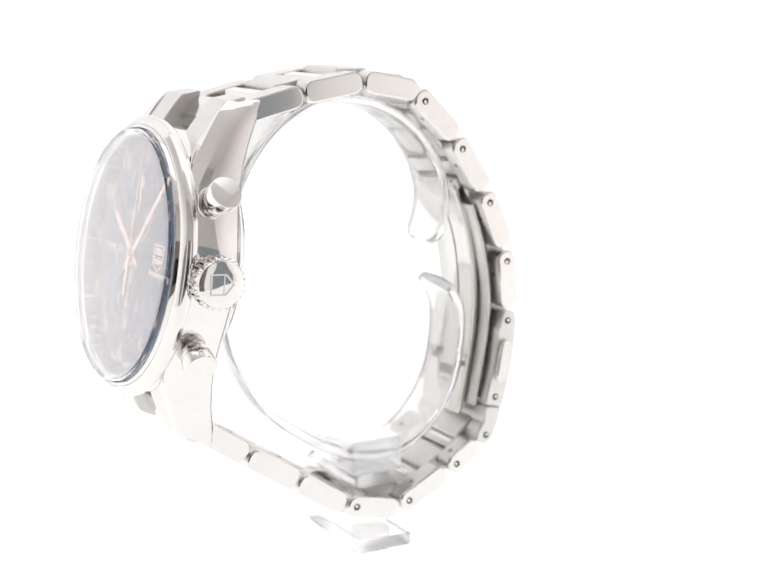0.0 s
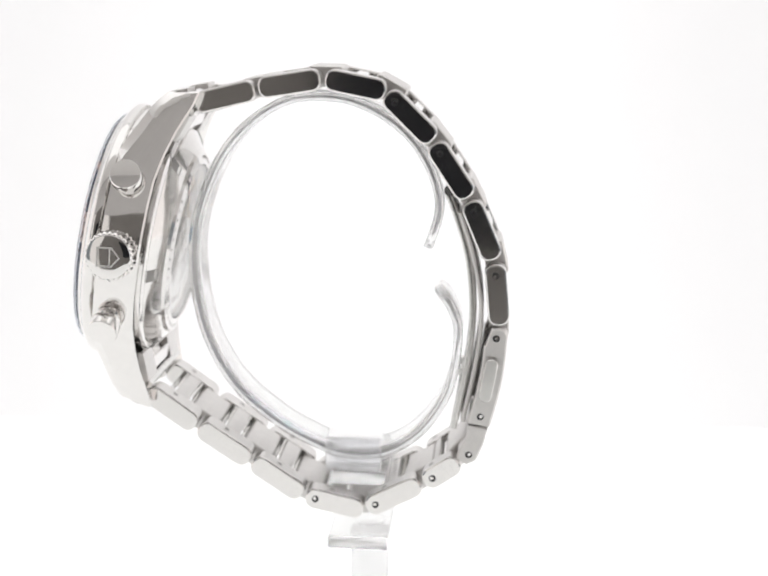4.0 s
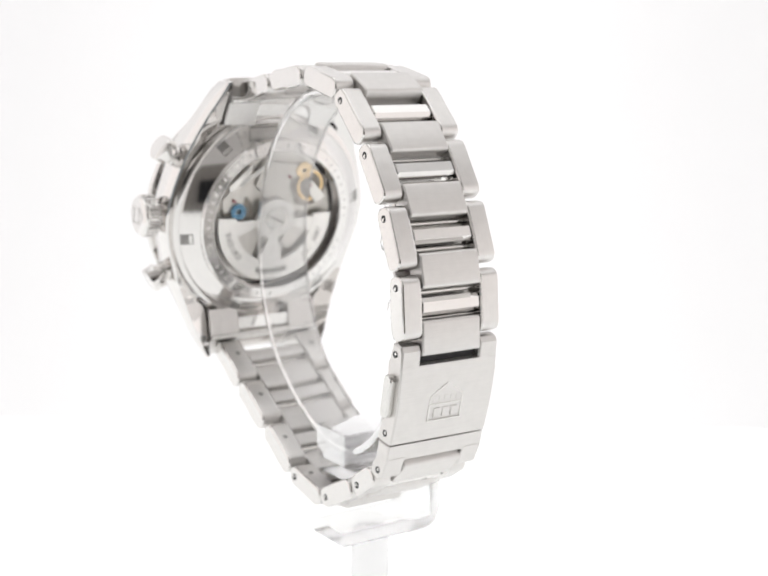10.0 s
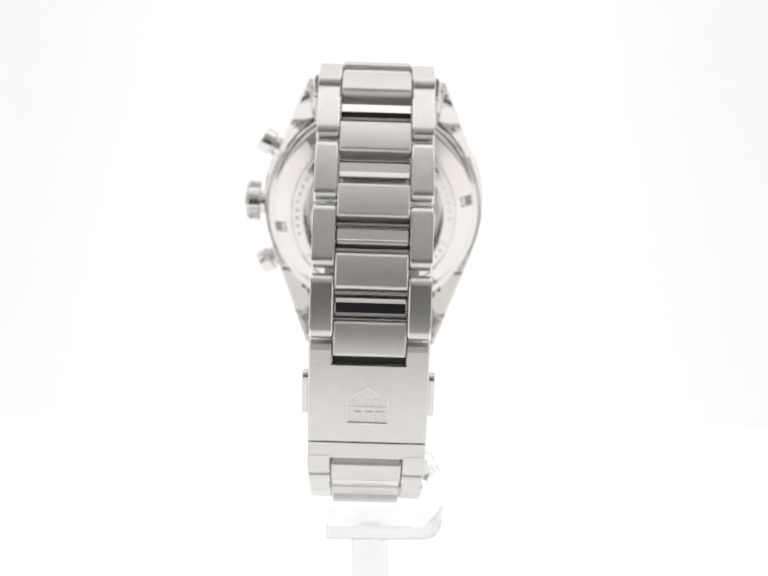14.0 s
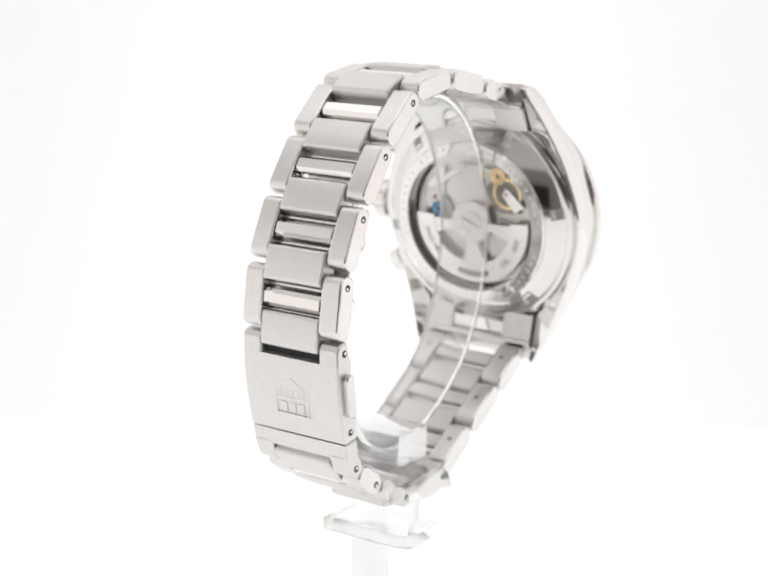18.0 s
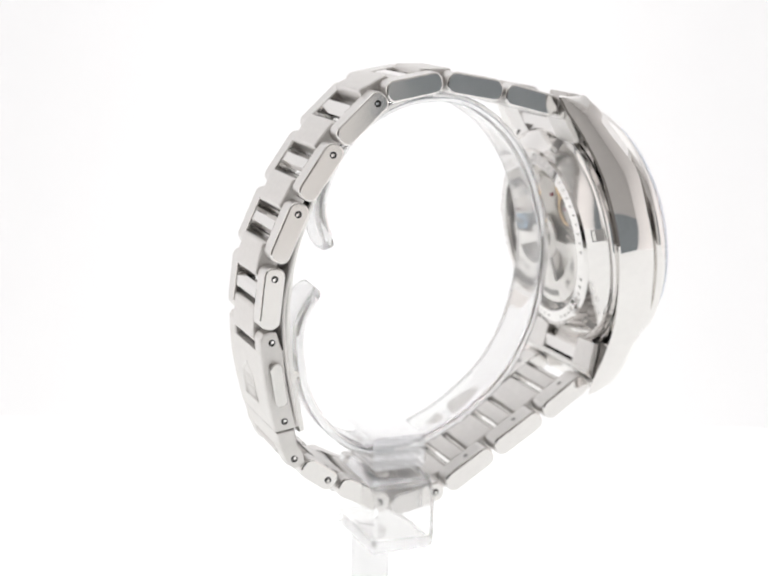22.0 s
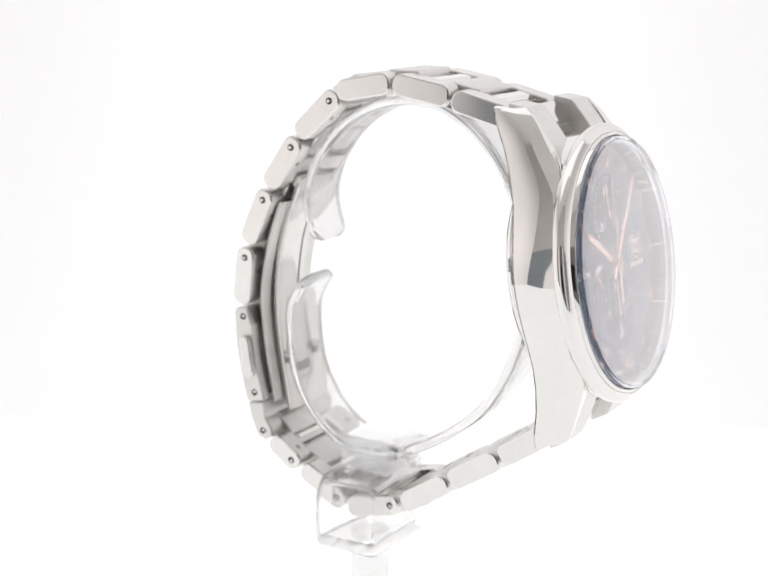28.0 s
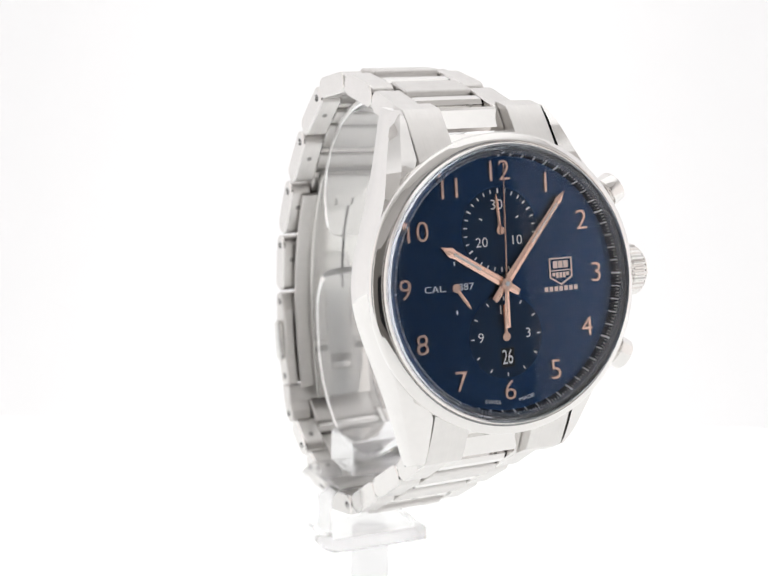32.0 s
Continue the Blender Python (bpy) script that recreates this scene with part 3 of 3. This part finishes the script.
rotor = mpart("rotor", join(disc(3.8, -10.1, -9.5, n=48, chamfer=0.15), sector(7.9, 11.5, 177, 363, -10.1, -9.6, 48)), rotor_metal, "half-round winding rotor")
for a0, a1 in ((181, 202), (255, 285), (338, 359)):
    part("rotor_spoke", mesh_of("rotor_spoke", *sector(3.6, 8.0, a0, a1, -10.0, -9.62, 8), rotor_metal, 30), rotor)
part("screw_slot", mesh_of("screw_slot", *box(-1.7, 1.7, -0.16, 0.16, -10.34, -10.29), etch_and_shade, 0), rotor, pose(0, 0, 0, 0, 0, 25))
part("rotor_screw", mesh_of("rotor_screw", *disc(2.0, -10.3, -10.08, n=32, chamfer=0.08), satin, 30), rotor)
for words, a0, step in (("SWISS MADE", 346, 3.55), ("CAL. 1887", 230, 4.3)):
    for k, c in enumerate(words):
        if c != " ":
            part("rotor_letter", text_mesh("rotor_letter", c, 1.0, etch_and_shade, 0.015), rotor, Matrix.Rotation(radians(a0 - step * k), 4, "Z") @ Matrix.Translation(Vector((9.7, 0, -10.12)) * MM) @ pose(0, 0, 0, 180, 0, -90))
aa = [radians(252 + 36 * k / 8) for k in range(9)]
part("rotor_bar", mesh_of("rotor_bar", *prism([(10.4 * math.cos(a), 10.4 * math.sin(a)) for a in aa] + [(9.4 * math.cos(a), 9.4 * math.sin(a)) for a in reversed(aa)], -10.14, -10.08), etch_and_shade, 0), rotor, None, "plain bar of engraved lettering")

# ---- bracelet ----
THICK = 3.4


def place(p, q):
    """Matrix of a link whose middle line runs from p to q, (y, z); its own y along it, z outwards."""
    p, q = Vector(p), Vector(q)
    d = (q - p).normalized()
    o = Vector((d.y, -d.x))  # outwards, away from the wrist
    c = (p + q) / 2
    if o.dot(c - Vector((-3.0, -36.0))) < 0:
        o = -o
    m = Matrix(((1, 0, 0, 0), (0, d.x, o.x, c.x), (0, d.y, o.y, c.y), (0, 0, 0, 1)))
    m.translation *= MM
    return m


def link_mesh(length, x0, x1):
    """Outer link: eased edges all round and flat sides."""
    ring = rounded(length, THICK, 1.45, 5)
    a = inset(ring, 0.28)
    levels = [(a, x0), (inset(ring, 0.08), x0 + 0.1), (ring, x0 + 0.3), (ring, x1 - 0.3), (inset(ring, 0.08), x1 - 0.1), (a, x1)]
    me = mesh_of("outer_link", *loft([[(h, p[0], p[1]) for p in pl] for pl, h in levels]), brushed_y, 20)
    me.materials.append(polished_side)
    for f in me.polygons:  # polished flat sides and their eased rims
        f.material_index = 1 if abs(f.normal.x) > 0.3 else 0
    return me


LINKS = [((23.0, -10.0), (26.9, -18.9), 9.6), ((27.15, -19.3), (30.35, -28.5), 9.4), ((30.5, -29.1), (30.3, -38.6), 9.2),
         ((29.95, -38.75), (24.35, -47.0), 9.05), ((23.85, -47.2), (16.75, -54.0), 9.05), ((16.2, -54.3), (8.0, -59.7), 9.05), ((7.3, -60.0), (-2.0, -62.6), 9.05),
         ((-25.0, -60.6), (-29.6, -55.9), 9.05), ((-29.9, -55.3), (-35.7, -47.6), 9.05), ((-36.1, -47.1), (-35.7, -37.6), 9.05),
         ((-35.5, -37.0), (-31.7, -28.2), 9.1), ((-31.5, -27.7), (-27.7, -18.8), 9.4), ((-27.5, -18.3), (-23.5, -9.8), 9.6)]
PINNED = {3: 1.75, 4: 1.75, 5: 1.75, 6: 1.75, 7: -1.55, 8: -1.6, 9: -1.6}
hole_mesh = mesh_of("pin_hole", *join(lathe([(0.55, 0), (0.55, 0.04), (0.2, 0.04), (0.2, 0.0)], 20, closed=True)), dark_gap, 0)
dot_mesh = mesh_of("screw_recess", *disc(0.42, -0.02, 0.03, n=16), etch_and_shade, 0)
pin_mesh = mesh_of("pin_end", *disc(0.24, 0, 0.07, centre=(0.12, 0.12), n=16), polished, 0)
bar_sect = [(-1.35, -1.2), (1.35, -1.2), (1.35, 0.75), (0.75, 1.35), (-0.75, 1.35), (-1.35, 0.75)]
bar_mesh = mesh_of("polished_bar", *prism(bar_sect, -5.35, 5.35, "x", 0.15), polished, 0)
plate_mesh = mesh_of("centre_link", *prism(rounded(5.4, THICK - 0.1, 0.6, 3), -5.4, 5.4, "x", 0.2), brushed_x, 30)
rod_mesh = mesh_of("link_rod", *moved(lathe([(0.35, -5.4), (0.35, 5.4)], 12), pose(0, 0, 0, 0, 90, 0)), satin, 30)
made, bases = {}, {}


def pin(x, y, parent):
    s = 1 if x > 0 else -1
    at = Matrix.Translation(Vector((x, y, 0.0)) * MM) @ pose(0, 0, 0, 0, 90 * s, 0)
    part("pin_hole", hole_mesh, parent, at)
    part("pin_end", pin_mesh, parent, at)


for i, (p, q, half) in enumerate(LINKS):
    length = round((Vector(q) - Vector(p)).length, 1)
    m = place(p, q)
    for s in (1, -1):
        key = (length, half, s)
        if key not in made:
            made[key] = link_mesh(length, 5.5, half) if s > 0 else link_mesh(length, -half, -5.5)
        ob = part("outer_link", made[key], watch, TOW @ m)
        under_at = Matrix.Translation(Vector((s * 7.4, 0.9 if i > 6 else -0.9, -THICK / 2 - 0.01)) * MM) @ pose(0, 0, 0, 180, 0, 0)
        part("screw_recess", dot_mesh, ob, under_at)
        if i in PINNED:
            at = PINNED[i]
            pin(s * half, (-length / 2 + at) if at > 0 else (length / 2 + at), ob)
    if length not in bases:
        bases[length] = mesh_of("link_base", *prism(rounded(length - 7.0, 0.9, 0.3, 2, 0, -1.15), -5.42, 5.42, "x", 0.08), brushed_x, 30)
        bases[length].materials.append(gap_shade_steel)
        for f in bases[length].polygons:  # shade of the gap between bar and plate, put into the colour
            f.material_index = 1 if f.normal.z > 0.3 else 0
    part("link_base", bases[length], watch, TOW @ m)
    part("polished_bar", bar_mesh, watch, TOW @ m @ Matrix.Translation((0, 0, 0.2 * MM)))
    for o in (-2.0, 2.0):
        part("link_rod", rod_mesh, watch, TOW @ m @ Matrix.Translation(Vector((0, o, -0.3)) * MM))
for i in range(len(LINKS) - 1):
    if i == 6:
        continue
    a, b = Vector(LINKS[i][1]), Vector(LINKS[i + 1][0])
    c = (a + b) / 2
    d = (Vector(LINKS[i + 1][1]) - Vector(LINKS[i][0])).normalized()
    part("centre_link", plate_mesh, watch, TOW @ place(c - d * 2.7, c + d * 2.7) @ Matrix.Translation((0, 0, 0.18 * MM)))
for p, q in (((0.6, -61.85), (-4.3, -63.0)), ((-21.6, -62.7), (-26.2, -59.6))):
    part("centre_link", plate_mesh, watch, TOW @ place(p, q))

# solid end links between the lugs
for s in (1, -1):
    y0, y1 = 17.0, 25.2
    for t in (1, -1):
        prof = [(16.6, -2.0), (18, -2.65), (19.5, -3.4), (21, -4.2), (22.5, -5.05), (24, -5.95), (y1 - 0.7, -6.4), (y1 + 0.2, -9.0), (21.5, -10.2), (y0, -8.5)]
        prof = [(s * y, z) for y, z in prof]
        xa, xb = (5.2, 11.0) if t > 0 else (-11.0, -5.2)
        wpart("end_link", prism(prof, xa, xb, "x", 0.09), brushed_y, "brushed solid end link", smooth=20)
    wpart("end_bar", prism([(s * 21.1, -6.9), (s * 21.6, -6.75), (s * 24.2, -8.15), (s * 24.6, -8.6), (s * 24.6, -9.6), (s * 21.1, -10.0)], -5.15, 5.15, "x", 0.12), polished, "polished end link bar", smooth=0)
    wpart("end_strip", prism([(s * 18.8, -5.5), (s * 20.8, -6.75), (s * 20.8, -9.6), (s * 18.8, -9.2)], -5.15, 5.15, "x", 0.1), polished, "polished strip behind the end bar", smooth=0)
    wpart("spring_bar", moved(lathe([(0.6, -11.0), (0.6, 11.0)], 16), pose(0, s * 21.8, -10.0, 0, 90, 0)), satin)

# folding clasp
def bent(prof, x0, x1, c=0.15):
    return prism(prof, x0, x1, "x", c)


def u_section(y, z, half, wall, deep, c=0.25):
    """Section of a folded cover at y: outer face at z (pointing to -z), walls reaching back by deep."""
    right = [(half - wall, z + deep), (half - c, z + deep), (half, z + deep - c), (half, z + c), (half - c, z)]
    inner = [(half - wall, z + 1.2)]
    left = [(-x, w) for x, w in right[::-1]]
    return [(x, y, w) for x, w in inner + right + left + [(-half + wall, z + 1.2)]]


COVER = [(-5.6, -64.45), (-8, -64.66), (-10.5, -64.75), (-13.5, -64.68), (-16, -64.5), (-18.25, -64.28), (-18.4, -64.15)]
prong = [(-2.7, -61.5), (-2.45, -62.6), (-2.6, -63.6), (-3.3, -64.18), (-6.3, -64.485), (-6.3, -60.95)]
cover = wpart("clasp_cover", join(loft([u_section(y, z, 9.05, 1.6, 3.6) for y, z in COVER]), bent(prong, 5.5, 9.04, 0.25), bent(prong, -9.04, -5.5, 0.25)), brushed_x, "brushed steel folding clasp cover", smooth=25)
wpart("clasp_slot", box(-5.45, 5.45, -5.65, -3.0, -63.3, -62.6), dark_gap, "dark slot in the clasp")
crest = [(-3.15, -15.1), (3.15, -15.1), (3.15, -10.9), (0, -8.8), (-3.15, -10.9)]
ch = inset(crest, 0.2)
rimc = loft([[(p[0], p[1], -64.62) for p in crest], [(p[0], p[1], -64.78) for p in crest], [(p[0], p[1], -64.78) for p in ch], [(p[0], p[1], -64.62) for p in ch]], closed=True)
clasp_emblem = wpart("clasp_emblem", join(rimc, box(-3.0, 3.0, -12.3, -12.15, -64.8, -64.62)), satin, "engraved shield emblem with plain bars", smooth=0)
for k in range(3):
    wpart("emblem_bar", box(-2.3 + 1.65 * k, -1.2 + 1.65 * k, -14.5, -12.9, -64.82, -64.62, 0.06), brushed_x, parent=clasp_emblem, smooth=0)
for k in range(5):
    wpart("emblem_bar", box(-2.5 + 1.08 * k, -1.85 + 1.08 * k, -11.8, -10.85, -64.8, -64.62, 0.05), brushed_x, parent=clasp_emblem, smooth=0)
for s in (1, -1):
    wpart("clasp_button", moved(prism(rounded(7.0, 2.0, 0.95, 5), 0, 1.0, "z", 0.15), Matrix.Translation(Vector((s * 9.0, -10.8, -62.6))) @ Matrix(((0, 0, s, 0), (1, 0, 0, 0), (0, 1, 0, 0), (0, 0, 0, 1)))), satin, "oblong release button")
    for y in (-4.1, -17.0):
        at = Matrix.Translation(Vector((s * 9.05, y, -62.5)) * MM) @ pose(0, 0, 0, 0, 90 * s, 0)
        part("pin_hole", hole_mesh, cover, at)
        part("pin_end", pin_mesh, cover, at)
tail = wpart("clasp_tail", join(bent([(-18.75, -61.0), (-18.7, -64.05), (-21.4, -63.85), (-21.6, -61.0)], -9.05, 9.05, 0.2),
    bent([(-21.0, -61.2), (-21.0, -63.95), (-24.2, -63.2), (-25.2, -61.9), (-24.6, -60.2), (-23, -60.2)], 5.5, 9.05, 0.22),
    bent([(-21.0, -61.2), (-21.0, -63.95), (-24.2, -63.2), (-25.2, -61.9), (-24.6, -60.2), (-23, -60.2)], -9.05, -5.5, 0.22)), brushed_x, "brushed steel clasp end piece", smooth=25)
for s in (1, -1):
    at = Matrix.Translation(Vector((s * 9.05, -23.5, -61.9)) * MM) @ pose(0, 0, 0, 0, 90 * s, 0)
    part("pin_hole", hole_mesh, tail, at)
    part("pin_end", pin_mesh, tail, at)
blade = wpart("clasp_blade", strip(smooth_path([(16.6, -50.6), (12, -53.4), (6, -56.2), (-2, -58.3), (-10, -59.0), (-21.0, -58.8)], 5), -4.9, 4.9, 1.1), satin, "curved inner folding blade")
wpart("clasp_blade", strip(smooth_path([(14.0, -53.2), (8, -56.4), (0, -59.3), (-8, -60.2), (-19.0, -60.0)], 5), -7.2, 7.2, 0.7), brushed_x, "curved outer folding blade")
BLADE = smooth_path([(16.6, -50.6), (12, -53.4), (6, -56.2), (-2, -58.3), (-10, -59.0), (-21.0, -58.8)], 5)
slit = [p for p in BLADE if -3 < p[0] < 12.6]
part("blade_slit", mesh_of("blade_slit", *strip(slit, 0.6, 1.0, 1.16, 0.05), dark_gap, 30), blade, None, "dark lengthwise slit")
part("blade_window", mesh_of("blade_window", *strip([(-13.6, -58.96), (-16.4, -58.92)], -1.9, 1.9, 1.16, 0.05), etch_and_shade, 30), blade, None, "rectangular window in the blade")
part("window_floor", mesh_of("window_floor", *strip([(-15.2, -58.95), (-16.2, -58.93)], -1.6, 1.6, 1.22, 0.05), satin, 30), blade)
for x0, x1 in ((-4.7, -2.6), (2.6, 4.7)):
    part("blade_hinge", mesh_of("blade_hinge", *moved(lathe([(0.5, x0), (0.62, x0 + 0.1), (0.62, x1 - 0.1), (0.5, x1)], 16), pose(0, -11.6, -58.35, 0, 90, 0)), satin, 30), blade)
    # shadow at the hinge barrels, laid on as a dark strip
    part("hinge_shade", mesh_of("hinge_shade", *strip([(-12.1, -58.98), (-13.1, -58.97)], x0, x1, 1.17, 0.05), etch_and_shade, 30), blade)
for x in (-2.2, 2.2):
    part("blade_groove", mesh_of("blade_groove", *strip([p for p in BLADE if -12 < p[0] < -1], x - 0.12, x + 0.12, 1.16, 0.05), etch_and_shade, 30), blade)
for s in (1, -1):
    part("blade_fork", mesh_of("blade_fork", *strip([(12.1, -53.35), (13.6, -52.55), (15.2, -51.6)], s * 1.4 - 0.2, s * 1.4 + 0.2, 1.17, 0.05), etch_and_shade, 30), blade)
wpart("hinge", moved(lathe([(0.9, -4.9), (0.9, 4.9)], 20), pose(0, 16.8, -51.0, 0, 90, 0)), satin, "folding blade hinge")

# ---- the clear stand, upright on the turning axis ----
stand = tagged(new("watch_stand"), "clear acrylic watch stand with an open cuff ring", "stand")
EX = Vector((AX_X.x, AX_X.y, 0)).normalized()
EB = Vector((AX_Z.x, AX_Z.y, 0)).normalized()
S0 = Matrix((EX, EB, Vector((0, 0, 1)))).transposed().to_4x4()  # stand: x towards three o'clock, y towards the dial, z up
IN_STAND = S0.inverted() @ W0


def spart(name, piece, mat, label="", smooth=30, in_watch=False):
    me = mesh_of(name, *piece, mat, smooth)
    ob = part(name, me, stand, S0 @ IN_STAND if in_watch else S0, label)
    ob.visible_shadow = False
    return ob


RING = smooth_path([(6.7, -49.3), (13.8, -49.9), (20.0, -47.0), (24.9, -41.6), (27.5, -34.5), (27.3, -27.8), (25.2, -22.4), (19.8, -17.0), (11.9, -13.5), (0.5, -12.4), (-11.6, -15.8), (-20.2, -21.9), (-25.2, -29.4), (-28.0, -37.0), (-28.8, -43.0), (-27.0, -49.3), (-22.0, -54.2), (-14.4, -57.0), (-5.4, -56.6), (-1.2, -54.4), (0.8, -52.0)], 6)
ring = spart("cuff_ring", strip(RING, -4.8, 4.8, 1.5, 0.5, tip=2.4), acrylic, "open clear acrylic cuff ring", 40, True)
ring.data.materials.append(edge_film)
for f in ring.data.polygons:  # the sawn edges are matt
    f.material_index = 1 if abs(f.normal.x) > 0.85 else 0
spart("saddle", prism(rounded(9.2, 5.8, 0.7, 3, 2.5, 50.5), -6.5, 6.5, "x", 0.3), acrylic_saddle, "clear acrylic saddle block")
for z in (48.4, 49.8, 51.2, 52.4):
    spart("saddle_layer", box(-6.1, 6.1, -1.7, 6.7, z, z + 0.25, 0.05), acrylic_film, "thin clear layer inside the saddle", 0)
bend = [(6.0, 46.4), (-7.8, 46.4), (-9.6, 46.0), (-10.7, 44.7), (-10.9, 42.5), (-10.9, 39), (-10.5, 37), (-9.2, 36), (-4, 35.8), (7.4, 35.8)]
bpath = smooth_path(bend, 4)
rings = []
for i, (x, h) in enumerate(bpath):
    d = (Vector(bpath[min(len(bpath) - 1, i + 1)]) - Vector(bpath[max(0, i - 1)])).normalized()
    sect = rounded(9.8, 2.2, 0.3, 2, 1.5, 0)
    rings.append([(x - d.y * v, u, h + d.x * v) for u, v in sect])
spart("bracket", loft(rings), acrylic_block, "bent clear acrylic bracket strip", 40)
spart("bolt_head", disc(2.6, 37.0, 37.3, (0, 0), 32, 0.08), acrylic_faint, "clear round fixing disc")
spart("pole", disc(3.1, 0, 34.6, (0, 0), 40, 0.1), frosted, "frosted upright acrylic pole", 40)

# ---- the black camera that shows in the polished steel ----
body = tagged(new("photo_camera"), "black camera body held in the tent's dark front cloth", "camera")
body.matrix_basis = pose(0, -0.2998, 0.09)
part("camera_body", mesh_of("camera_body", *box(-60, 60, 0, 30, -45, 45, 3), black_body, 30), body)
part("lens_barrel", mesh_of("lens_barrel", *moved(disc(24, 30, 58, n=40, chamfer=1), pose(0, 0, 0, -90, 0, 0)), black_body, 30), body)


def motions():
    steps = [(0.5 * k, turn(0.5 * k)) for k in range(65)]
    walk(watch, [(t, m @ W0 @ Matrix.Translation(BASE * MM)) for t, m in steps])
    walk(stand, steps)


motions()
